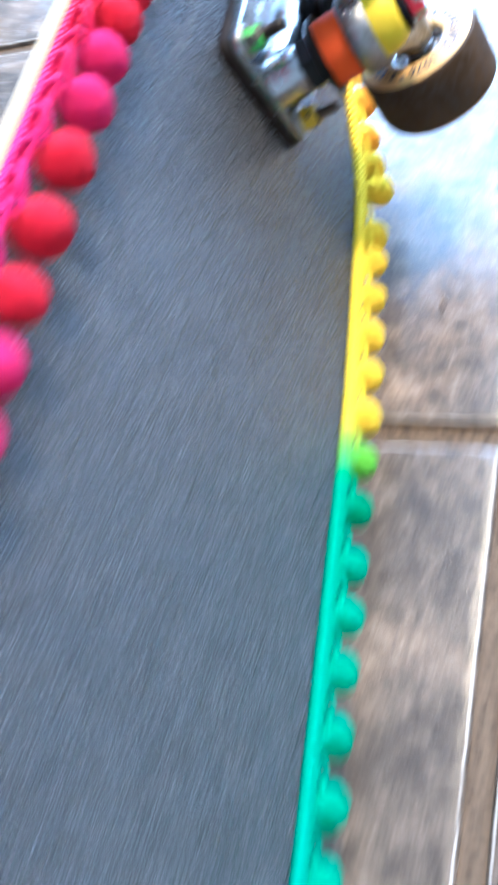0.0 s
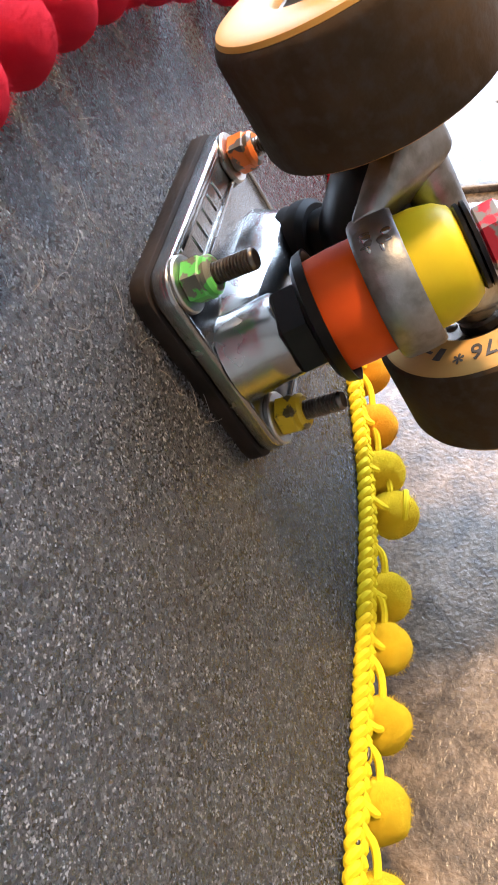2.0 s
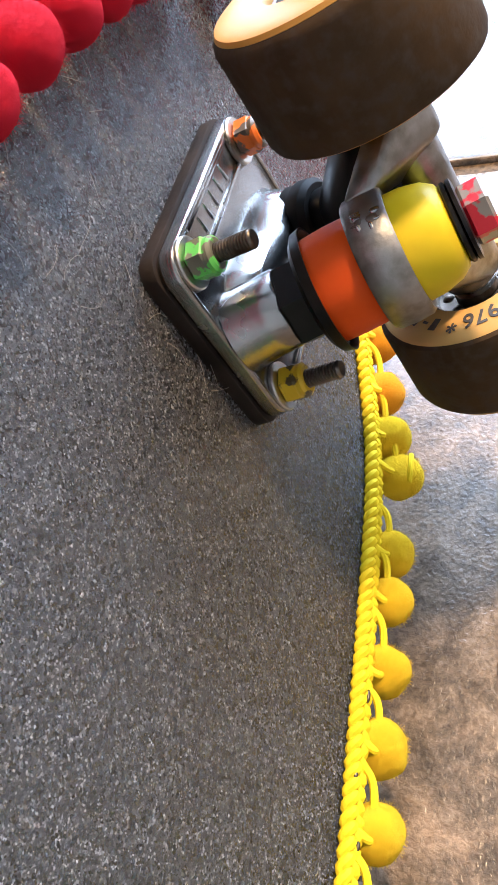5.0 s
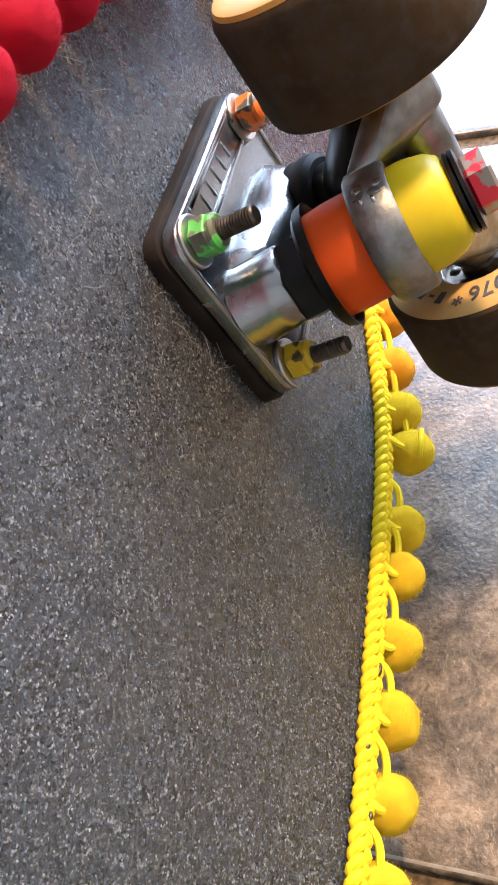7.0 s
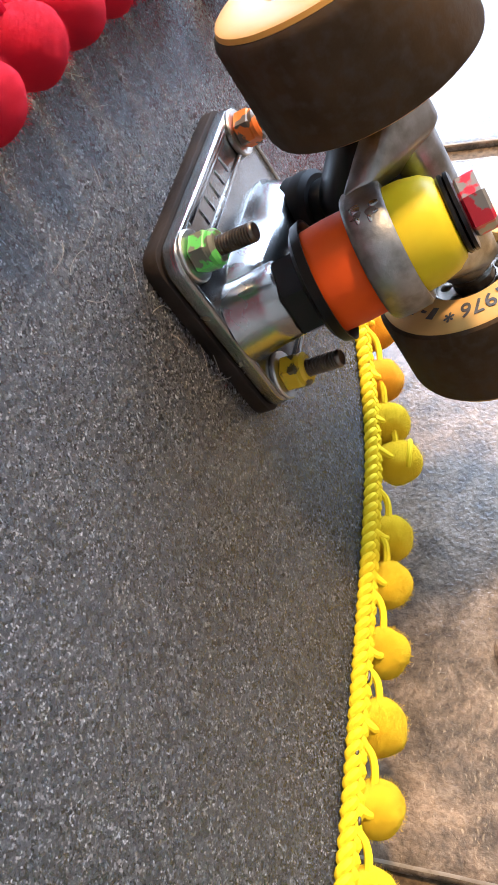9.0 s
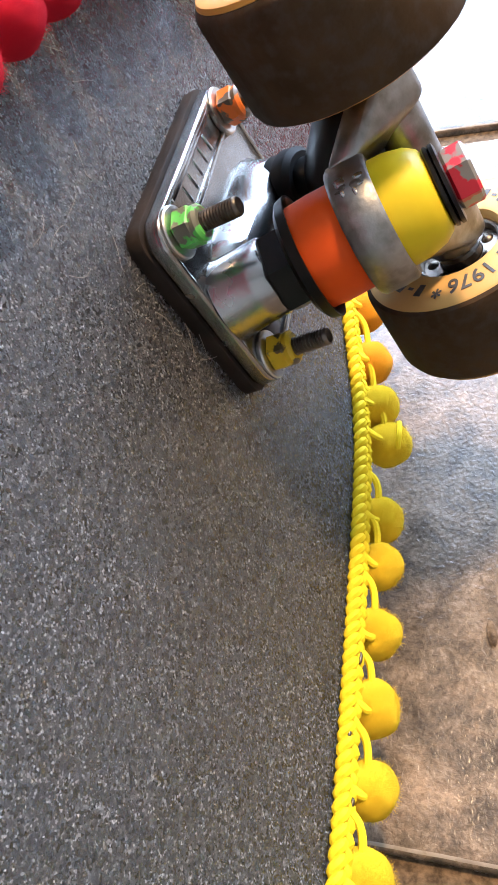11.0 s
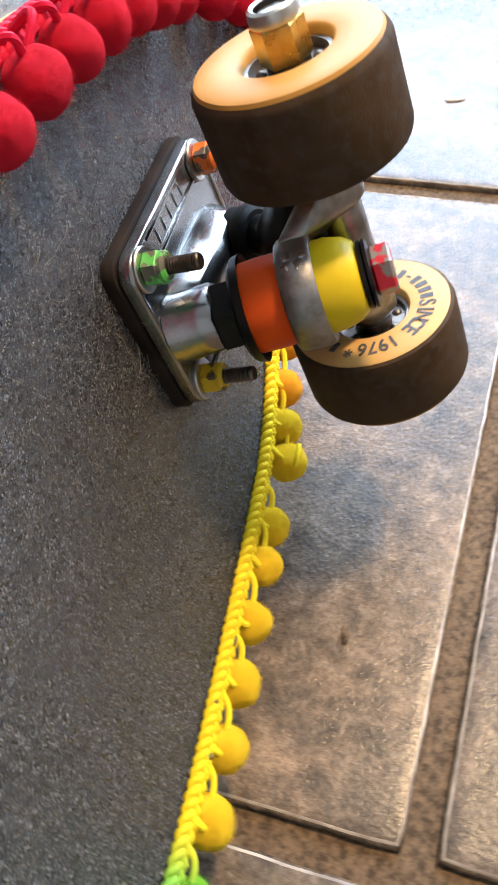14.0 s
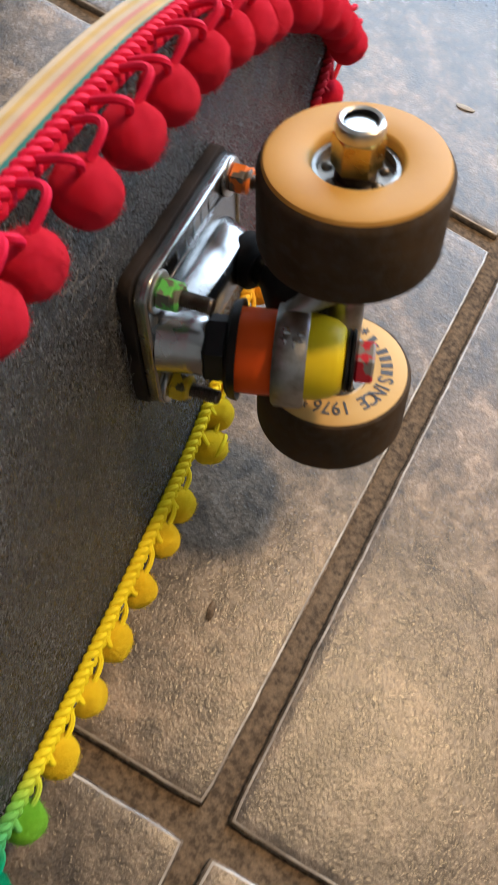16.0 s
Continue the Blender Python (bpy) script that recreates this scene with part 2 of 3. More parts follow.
PLY_COLOURS = [("teal", (0.025, 0.16, 0.125)), ("cream", (0.50, 0.36, 0.17)), ("yellow", (0.52, 0.33, 0.08)), ("pink", (0.52, 0.20, 0.14)), ("pale", (0.52, 0.38, 0.23)), ("yellow", (0.52, 0.33, 0.09)), ("cream", (0.55, 0.42, 0.26))]
PLY = [material(n + "_maple_ply", tuple(c * 0.86 for c in col), col, 120, (0.4, 0.6), bump=0.1, bscale=600) for n, col in PLY_COLOURS]
TRIM_LOW = dyed_material("dyed_cotton_green_to_yellow", [(-0.58, (0.0, 0.22, 0.18)), (-0.17, (0.0, 0.34, 0.18)), (-0.152, (0.25, 0.55, 0.06)), (-0.138, (0.90, 0.71, 0.003)), (0.03, (0.90, 0.66, 0.003)), (0.07, (0.80, 0.20, 0.02)), (0.10, (0.62, 0.02, 0.035)), (0.2, (0.6, 0.015, 0.035))])
TRIM_HIGH = dyed_material("dyed_cotton_red_to_pink", [(-0.58, (0.5, 0.02, 0.4)), (-0.14, (0.70, 0.015, 0.15)), (-0.09, (0.66, 0.008, 0.05)), (0.2, (0.60, 0.006, 0.03))])
FELT = {n: material(n + "_cotton_pompom", tuple(v * 0.82 for v in c), c, 260, (0.85, 0.97), bump=0.9, bscale=1100, sheen=0.7, spec=0.12) for n, c in {
    "red": (0.68, 0.006, 0.030), "pink": (0.72, 0.012, 0.13), "yellow": (0.95, 0.61, 0.002), "orange": (0.86, 0.37, 0.005), "lime": (0.18, 0.48, 0.02), "green": (0.0, 0.24, 0.10), "teal": (0.0, 0.31, 0.16)}.items()}
WALL = material("warm_beige_plaster", (0.34, 0.30, 0.25), (0.38, 0.34, 0.29), 5, (0.8, 0.95), bump=0.15, bscale=200)
CEIL = material("ceiling_paint", (0.50, 0.48, 0.45), (0.54, 0.52, 0.49), 5, (0.85, 0.95))
FRAME = material("white_window_paint", (0.74, 0.74, 0.73), (0.8, 0.8, 0.79), 20, (0.35, 0.5))


# ---- mesh helpers ----
def part(name, bm, mat, parent=None, label="", smooth=True):
    """Links a bmesh as one mesh object under a thing or a part."""
    me = bpy.data.meshes.new(name)
    bm.normal_update()
    bm.to_mesh(me)
    bm.free()
    if smooth:
        me.polygons.foreach_set("use_smooth", [True] * len(me.polygons))
        me.set_sharp_from_angle(angle=radians(38))
    me.materials.append(mat)
    ob = new(name, me)
    if parent is not None:
        ob.parent = parent
    if label:
        tagged(ob, label)
    return ob


def box(bm, lo, hi, bevel=0.0):
    c = [(a + b) / 2 for a, b in zip(lo, hi)]
    m = Matrix.LocRotScale(c, None, [b - a for a, b in zip(lo, hi)])
    vs = bmesh.ops.create_cube(bm, size=1, matrix=m)["verts"]
    if bevel:
        es = list({e for v in vs for e in v.link_edges})
        bmesh.ops.bevel(bm, geom=es, offset=bevel, segments=2, profile=0.5, affect="EDGES")


def frame_along(a, b):
    """A matrix at a whose z axis runs to b."""
    d = Vector(b) - Vector(a)
    return Matrix.Translation(a) @ d.to_track_quat("Z", "Y").to_matrix().to_4x4()


def lathe(bm, profile, m, n=48, closed=False):
    """Turns a profile of (radius, height) round the z axis of m."""
    rings = []
    for r, h in profile:
        if r < 1e-6:
            rings.append([bm.verts.new(m @ Vector((0, 0, h)))])
        else:
            rings.append([bm.verts.new(m @ Vector((r * math.cos(2 * math.pi * k / n), r * math.sin(2 * math.pi * k / n), h))) for k in range(n)])
    pairs = list(zip(rings, rings[1:])) + ([(rings[-1], rings[0])] if closed else [])
    for a, b in pairs:
        for k in range(n):
            f = [a[k % len(a)], a[(k + 1) % len(a)], b[(k + 1) % len(b)], b[k % len(b)]]
            f = list(dict.fromkeys(f))
            if len(f) > 2:
                bm.faces.new(f)
    return bm


def turned(profile, a, b, n=48, closed=False):
    bm = bmesh.new()
    lathe(bm, profile, frame_along(a, b), n, closed)
    bmesh.ops.recalc_face_normals(bm, faces=bm.faces)
    return bm


def tube(bm, pts, r, n=8):
    """A round cord through the points, closed at its ends."""
    pts = [Vector(p) for p in pts]
    rings = []
    for i, p in enumerate(pts):
        d = (pts[min(i + 1, len(pts) - 1)] - pts[max(i - 1, 0)]).normalized()
        u = d.cross(Vector((0.3, 0.2, 0.93))).normalized()
        v = d.cross(u)
        rings.append([bm.verts.new(p + r * (math.cos(2 * math.pi * k / n) * u + math.sin(2 * math.pi * k / n) * v)) for k in range(n)])
    for a, b in zip(rings, rings[1:]):
        for k in range(n):
            bm.faces.new((a[k], a[(k + 1) % n], b[(k + 1) % n], b[k]))
    bm.faces.new(rings[0][::-1])
    bm.faces.new(rings[-1])


def hull(points):
    bm = bmesh.new()
    for p in points:
        bm.verts.new(p)
    res = bmesh.ops.convex_hull(bm, input=bm.verts)
    bmesh.ops.delete(bm, geom=list({g for g in res["geom_interior"] + res["geom_unused"] if isinstance(g, bmesh.types.BMVert)}), context="VERTS")
    return bm


def merge(bm, other):
    me = bpy.data.meshes.new("tmp")
    other.to_mesh(me)
    other.free()
    bm.from_mesh(me)
    bpy.data.meshes.remove(me)


def bevel_all(bm, offset, seg=2, angle=30):
    es = [e for e in bm.edges if len(e.link_faces) == 2 and e.calc_face_angle() > radians(angle)]
    bmesh.ops.bevel(bm, geom=es, offset=offset, segments=seg, profile=0.5, affect="EDGES")


def circle(c, r, axis, n=24, half=None):
    m = frame_along(c, Vector(c) + Vector(axis))
    return [m @ Vector((r * math.cos(2 * math.pi * k / n), r * math.sin(2 * math.pi * k / n), 0)) for k in range(n)]


# ---- room ----
HX, Y0, Y1, HZ = 2.0, -1.9, WIN_Y, 2.42


def slab(name, lo, hi, mat, label, bevel=0.0):
    bm = bmesh.new()
    box(bm, lo, hi, bevel)
    return tagged(part(name, bm, mat, None, "", smooth=False), label, "wall" if "wall" in name else name, "", "structure")


floor = slab("floor", (-HX, Y0, -0.06), (HX, Y1, -0.0035), GROUT, "floor bed of rough tan-brown sanded grout")
slab("wall_east", (HX, Y0, -0.06), (HX + 0.2, Y1, HZ), WALL, "plain warm beige plastered wall")
slab("wall_west", (-HX - 0.2, Y0, -0.06), (-HX, Y1, HZ), WALL, "plain warm beige plastered wall")
slab("wall_south", (-HX - 0.2, Y0 - 0.2, -0.06), (HX + 0.2, Y0, HZ), WALL, "plain warm beige plastered wall")
slab("ceiling", (-HX - 0.2, Y0 - 0.2, HZ), (HX + 0.2, Y1 + 0.2, HZ + 0.1), CEIL, "plain white painted ceiling")
WX0, WX1, WZ0, WZ1 = -1.3, 1.9, 0.65, 2.35
bm = bmesh.new()
box(bm, (-HX - 0.2, Y1, -0.06), (WX0, Y1 + 0.2, HZ))
box(bm, (WX1, Y1, -0.06), (HX + 0.2, Y1 + 0.2, HZ))
box(bm, (WX0, Y1, -0.06), (WX1, Y1 + 0.2, WZ0))
box(bm, (WX0, Y1, WZ1), (WX1, Y1 + 0.2, HZ))
tagged(part("wall_north", bm, WALL, None, "", False), "warm beige plastered wall with a large window", "wall", "", "structure")
bm = bmesh.new()
for lo, hi in (((WX0, Y1 + 0.05, WZ0), (WX0 + 0.05, Y1 + 0.1, WZ1)), ((WX1 - 0.05, Y1 + 0.05, WZ0), (WX1, Y1 + 0.1, WZ1)), ((WX0 + 0.05, Y1 + 0.05, WZ0), (WX1 - 0.05, Y1 + 0.1, WZ0 + 0.05)), ((WX0 + 0.05, Y1 + 0.05, WZ1 - 0.05), (WX1 - 0.05, Y1 + 0.1, WZ1)), ((0.27, Y1 + 0.05, WZ0 + 0.05), (0.33, Y1 + 0.1, WZ1 - 0.05))):
    box(bm, lo, hi, 0.004)
tagged(part("window_1", bm, FRAME, None, "", False), "white painted two-light window frame", "window", "", "structure")
bm = turned([(0, 0.0), (0.14, 0.0), (0.15, 0.006), (0.15, 0.02), (0.142, 0.022), (0.10, 0.026), (0, 0.028)], (LAMP_X, LAMP_Y, HZ), (LAMP_X, LAMP_Y, HZ - 1))
tagged(part("ceiling_light", bm, FRAME), "round white flush ceiling light", "ceiling light")

# ---- the skateboard: x away from the underside, y to the nose, z across ----
BOARD = Matrix(((0.96653, -0.02634, -0.2552, 0.0), (0.03469, 0.999, 0.02826, 0.0), (0.2542, -0.03616, 0.96648, -0.00951), (0, 0, 0, 1)))
board = new("skateboard")
board.matrix_world = BOARD
tagged(board, "skateboard on its side, black griptape, aluminium truck, pompom trim", "skateboard")

ZC, MID = 0.12, 0.12
# half widths of the deck along its length, towards the upper and the lower edge
STATIONS = (-0.575, -0.572, -0.56, -0.53, -0.49, -0.44, -0.36, -0.20, -0.13, -0.10, -0.07, -0.035, -0.007, 0.007, 0.03, 0.05, 0.086, 0.112, 0.128, 0.138, 0.144, 0.146)
HALF_UP = (0.0, 0.012, 0.028, 0.050, 0.069, 0.080, 0.085, 0.0875, 0.0880, 0.0880, 0.0875, 0.0865, 0.0840, 0.0820, 0.0770, 0.0690, 0.0550, 0.0400, 0.0250, 0.0130, 0.0045, 0.0)
HALF_LOW = (0.0, 0.012, 0.028, 0.050, 0.068, 0.078, 0.083, 0.0840, 0.0845, 0.0830, 0.0815, 0.0795, 0.0765, 0.0725, 0.0640, 0.0570, 0.0450, 0.0330, 0.0220, 0.0120, 0.0045, 0.0)
LIFT_UP, LIFT_LOW = 0.0012, 0.0067


def edge_points(halves, side):
    """One side of the deck's outline as (y, z), from tail to nose."""
    ys, hs = np.array(STATIONS), np.array(halves)
    seg = np.concatenate(([0], np.cumsum(np.hypot(np.diff(ys), np.diff(hs)))))
    s = np.linspace(0, seg[-1], 200)
    y, hw = np.interp(s, seg, ys), np.interp(s, seg, hs)
    k = np.ones(9) / 9
    ym, hm = np.convolve(np.pad(y, 4, mode="edge"), k, "valid"), np.convolve(np.pad(hw, 4, mode="edge"), k, "valid")
    ym[0], ym[-1] = ys[0], ys[-1]
    hm[0] = hm[-1] = 0
    return [(float(a), MID + side * float(b)) for a, b in zip(ym, hm)]


UPPER, LOWER = edge_points(HALF_UP, 1), edge_points(HALF_LOW, -1)


def kick(y):
    """How far the nose bends up to the truck's side."""
    return 0.5 * max(0.0, y - 0.06) ** 2 + 1.0 * max(0.0, -0.45 - y) ** 2


def dish(y, z):
    """The deck's concave and kick: how far it rises at a place of its length and width."""
    f = (z - MID) / 0.084
    return 0.0018 + kick(y) + (LIFT_UP if f > 0 else LIFT_LOW) * min(1.3, abs(f)) ** 2.6


ACROSS = (-1, -0.93, -0.84, -0.72, -0.55, -0.3, 0, 0.3, 0.55, 0.72, 0.84, 0.93, 1)


def sheet(x0, x1, inset=0.0):
    """A layer of the deck between two depths."""
    bm = bmesh.new()
    cols = []
    n = len(ACROSS)
    low = np.array(LOWER)
    for y, zu in UPPER:
        zl = float(np.interp(y, low[:, 0], low[:, 1]))
        hu, hl = max(0.0, zu - MID - inset), max(0.0, MID - zl - inset)
        zs = [MID + (hu if f > 0 else hl) * f for f in ACROSS] if hu > 1e-4 else [MID]
        cols.append([bm.verts.new((x + dish(y, z), y, z)) for x in (x0, x1) for z in zs])
    for a, b in zip(cols, cols[1:]):
        if len(a) == 2 * n and len(b) == 2 * n:
            for o in (0, n):
                for j in range(n - 1):
                    bm.faces.new((a[o + j], a[o + j + 1], b[o + j + 1], b[o + j]))
            bm.faces.new((a[0], b[0], b[n], a[n]))
            bm.faces.new((a[n - 1], b[n - 1], b[2 * n - 1], a[2 * n - 1]))
        elif len(a) != len(b):
            tip, full = (a, b) if len(a) == 2 else (b, a)
            for o, t in ((0, 0), (n, 1)):
                for j in range(n - 1):
                    bm.faces.new((full[o + j], full[o + j + 1], tip[t]))
            bm.faces.new((full[0], full[n], tip[1], tip[0]))
            bm.faces.new((full[n - 1], full[2 * n - 1], tip[1], tip[0]))
    bmesh.ops.recalc_face_normals(bm, faces=bm.faces)
    return bm


grip = part("griptape", sheet(0.0, 0.0009, 0.0006), GRIP, board, "coarse black griptape glued to the underside")
PLYT = 0.0017
deck = part("deck", sheet(-PLYT - 0.0006, 0.0), PLY[0], board, "laminated maple deck with coloured plies")
for k in range(1, 7):
    part("ply", sheet(-PLYT * (k + 1) - 0.0006, -PLYT * k - 0.0006, 0.0001 * (k % 2)), PLY[k], deck)


# truck
def rounded_plate(hy, hz, r, x0, x1, bev=0.0008, zc=ZC):
    bm = bmesh.new()
    ring = []
    for cy, cz, a0 in ((hy - r, hz - r, 0), (-(hy - r), hz - r, 90), (-(hy - r), -(hz - r), 180), (hy - r, -(hz - r), 270)):
        for k in range(7):
            a = radians(a0 + 15 * k)
            ring.append((cy + r * math.cos(a), zc + cz + r * math.sin(a)))
    lo, hi = [bm.verts.new((x0, y, z)) for y, z in ring], [bm.verts.new((x1, y, z)) for y, z in ring]
    n = len(ring)
    for k in range(n):
        bm.faces.new((lo[k], lo[(k + 1) % n], hi[(k + 1) % n], hi[k]))
    bm.faces.new(lo[::-1])
    bm.faces.new(hi)
    bmesh.ops.recalc_face_normals(bm, faces=bm.faces)
    if bev:
        bevel_all(bm, bev, 2, 60)
    return bm


part("riser_pad", rounded_plate(0.0354, 0.0278, 0.0058, 0.0027, 0.0068, 0.0004), RISER, board, "scuffed dark brown rubber riser pad")
bm = rounded_plate(0.0348, 0.0272, 0.0065, 0.0068, 0.0110, 0.0012)
plate = part("baseplate", bm, ALU, board, "polished cast aluminium truck baseplate")



def plate_rim(hy, hz, r, profile):
    """A raised rounded border; profile is (inset, height over the deck)."""
    bm = bmesh.new()
    rows = []
    for inset, x in profile:
        ring = []
        for cy, cz, a0 in ((hy - r, hz - r, 0), (-(hy - r), hz - r, 90), (-(hy - r), -(hz - r), 180), (hy - r, -(hz - r), 270)):
            for k in range(7):
                a = radians(a0 + 15 * k)
                ring.append(bm.verts.new((x, cy + (r - inset) * math.cos(a), ZC + cz + (r - inset) * math.sin(a))))
        rows.append(ring)
    for p, q in zip(rows, rows[1:]):
        for k in range(len(p)):
            bm.faces.new((p[k], p[(k + 1) % len(p)], q[(k + 1) % len(q)], q[k]))
    bmesh.ops.recalc_face_normals(bm, faces=bm.faces)
    return bm


part("raised_rim", plate_rim(0.0347, 0.0271, 0.0066, [(0.0, 0.0088), (0.0, 0.0108), (0.0003, 0.0114), (0.0009, 0.0117), (0.0016, 0.0116), (0.0021, 0.0112), (0.0024, 0.0106)]), ALU, plate)
ZW = ZC - 0.0025
KA, KB = Vector((0.010, -0.0262, ZW)), Vector((0.0685, -0.0120, ZW))
KD = (KB - KA).normalized()


def king(x):
    """The point of the kingpin's axis at that height over the deck."""
    return KA + KD * ((x + 0.0016 - KA.x) / KD.x)


# raised middle of the baseplate: kingpin boss, ridge and pivot boss
bm = turned([(0.0108, -0.002), (0.0103, 0.0025), (0.0100, 0.0070), (0.0100, 0.0118), (0.0094, 0.0126), (0, 0.0126)], king(0.0100) + Vector((0, 0.0012, 0)), king(0.03) + Vector((0, 0.0012, 0)))
part("kingpin_boss", bm, ALU, plate)
bm = hull(circle((0.0108, -0.016, ZW), 0.0125, (1, 0, 0)) + circle((0.0185, -0.014, ZW), 0.0085, (1, 0.2, 0)) + circle((0.0108, 0.018, ZW), 0.0115, (1, 0, 0)) + circle((0.0195, 0.017, ZW), 0.0078, (1, -0.3, 0)))
bevel_all(bm, 0.0012, 2, 25)
part("pivot_boss", bm, ALU, plate)
for sz in (1, -1):
    bm = bmesh.new()
    box(bm, (0.0104, -0.020, ZC + sz * 0.0172 - 0.0007), (0.0117, 0.0215, ZC + sz * 0.0172 + 0.0007), 0.0004)
    box(bm, (0.0104, -0.020, ZC + sz * 0.0250 - 0.0007), (0.0117, 0.0215, ZC + sz * 0.0250 + 0.0007), 0.0004)
    part("raised_border", bm, ALU, plate)
    for k in range(5):
        y = -0.0125 + k * 0.0058
        bm = bmesh.new()
        box(bm, (0.0104, y, ZC + sz * 0.0211 - 0.0024), (0.0113, y + 0.0011, ZC + sz * 0.0211 + 0.0024), 0.0003)
        part("cast_mark", bm, ALU, plate)


def hex_prism(bm, a, b, r, cham=0.0004, turn=0.0):
    m = frame_along(a, b) @ pose(0, 0, 0, 0, 0, turn)
    h = (Vector(b) - Vector(a)).length
    start = len(bm.faces)
    rings = [[bm.verts.new(m @ Vector((rr * math.cos(radians(60 * k)), rr * math.sin(radians(60 * k)), z))) for k in range(6)] for rr, z in ((r - cham, 0), (r, cham), (r, h - cham), (r - cham, h))]
    for p, q in zip(rings, rings[1:]):
        for k in range(6):
            bm.faces.new((p[k], p[(k + 1) % 6], q[(k + 1) % 6], q[k]))
    bm.faces.new(rings[0][::-1])
    bm.faces.new(rings[-1])


def threaded(a, b, r, pitch):
    """A stud with thread ridges."""
    h = (Vector(b) - Vector(a)).length
    prof, z = [(0, 0), (r, 0)], 0.0
    while z + pitch < h - 0.0005:
        prof += [(r * 0.86, z + pitch * 0.25), (r * 0.86, z + pitch * 0.4), (r, z + pitch * 0.7), (r, z + pitch * 0.95)]
        z += pitch
    prof += [(r * 0.9, h - 0.0002), (r * 0.8, h), (0, h)]
    return turned(prof, a, b, 20)


for y, z, paint, tip, label in ((-0.027, ZC + 0.0206, GREENPAINT, 0.0288, "lock nut with chipped green paint"), (-0.027, ZC - 0.0213, YELPAINT, 0.0288, "lock nut with chipped yellow paint"), (0.027, ZC + 0.0206, ORAPAINT, 0.0285, "lock nut with chipped orange paint"), (0.027, ZC - 0.0213, STEEL, 0.0285, "bare steel lock nut")):
    stud = part("bolt", threaded((0.0105, y, z), (tip, y, z), 0.0024, 0.0008), DARKSTEEL, board, "dark oily threaded truck bolt")
    part("washer", turned([(0.0026, 0), (0.0062, 0), (0.0065, 0.0003), (0.0065, 0.0011), (0.0061, 0.0015), (0.0026, 0.0015)], (0.0110, y, z), (0.02, y, z), 32, True), STEEL, stud, "flat steel washer")
    bm = bmesh.new()
    hex_prism(bm, (0.0126, y, z), (0.0174, y, z), 0.0050, 0.0005, 17)
    merge(bm, turned([(0.0044, 0), (0.0044, 0.0011), (0.0036, 0.0018), (0.0025, 0.0018)], (0.0174, y, z), (0.03, y, z), 28))
    part("nut", bm, paint, stud, label)

# kingpin, bushings and hanger
pin = part("kingpin", turned([(0, 0), (0.0048, 0), (0.0048, 0.058), (0.0042, 0.0595), (0, 0.0595)], king(0.0125), king(0.08)), STEEL, board)
bm = bmesh.new()
hex_prism(bm, king(0.0222), king(0.0290), 0.0107, 0.0008, 24)
part("hex_collar", bm, BLACKOX_AND_SHADE, pin, "black hexagonal kingpin collar")
part("cup_washer", turned([(0.005, 0), (0.0135, 0), (0.0152, 0.0012), (0.0158, 0.0036), (0.0152, 0.0036), (0.0145, 0.0016), (0.005, 0.0012)], king(0.0290), king(0.05), 48, True), BLACKOX_AND_SHADE, board, "black cupped bushing washer")
part("bushing", turned([(0.005, 0), (0.0122, 0), (0.0131, 0.001), (0.0133, 0.0065), (0.0131, 0.0125), (0.0122, 0.0138), (0.005, 0.0138)], king(0.0306), king(0.05)), ORANGE, board, "orange urethane barrel bushing")
part("bushing", turned([(0.005, 0), (0.0124, 0), (0.0132, 0.0008), (0.0130, 0.0045), (0.0118, 0.0090), (0.0100, 0.0115), (0.0088, 0.0120), (0.005, 0.0120)], king(0.0515), king(0.08)), YELLOW, board, "yellow urethane cone bushing")
bm = turned([(0.005, 0), (0.0090, 0), (0.0096, 0.0005), (0.0096, 0.0013), (0.0088, 0.0016), (0.0096, 0.0019), (0.0096, 0.0028), (0.0088, 0.0031), (0.005, 0.0031)], king(0.0632), king(0.08))
part("cup_washer", bm, BLACKOX_AND_SHADE, board, "stacked black kingpin washers")
bm = bmesh.new()
hex_prism(bm, king(0.0662), king(0.0718), 0.0072, 0.0007, 10)
part("kingpin_nut", bm, REDPAINT, pin, "kingpin nut with chipped red paint")

AX, AY, OUT, INN, WR = 0.0571, 0.0066, 0.0560, 0.0284, 0.0267
RC = king(0.0476)
bm = turned([(0.0118, -0.0046), (0.0152, -0.0049), (0.0160, -0.0040), (0.0163, 0.0), (0.0160, 0.0040), (0.0152, 0.0050), (0.0128, 0.0047), (0.0118, 0.003)], RC, RC + KD, 56, True)
hanger = part("hanger", bm, CAST, board, "weathered cast truck hanger with bare scuffs")
srng = random.Random(5)
for k in range(9):
    a = radians(srng.uniform(103, 121))
    mk = frame_along(RC, RC + KD)
    bm = bmesh.new()
    bmesh.ops.create_icosphere(bm, subdivisions=2, radius=1.0)
    q = mk @ Matrix.Rotation(a, 4, "Z") @ Matrix.Translation((0.01612, 0, srng.uniform(-0.0026, 0.003))) @ Matrix.Diagonal((0.00024, srng.uniform(0.0004, 0.0013), srng.uniform(0.0004, 0.0016), 1))
    bmesh.ops.transform(bm, matrix=q, verts=bm.verts)
    part("bare_scuff", bm, ALU if k % 3 else DARKSTEEL, hanger)
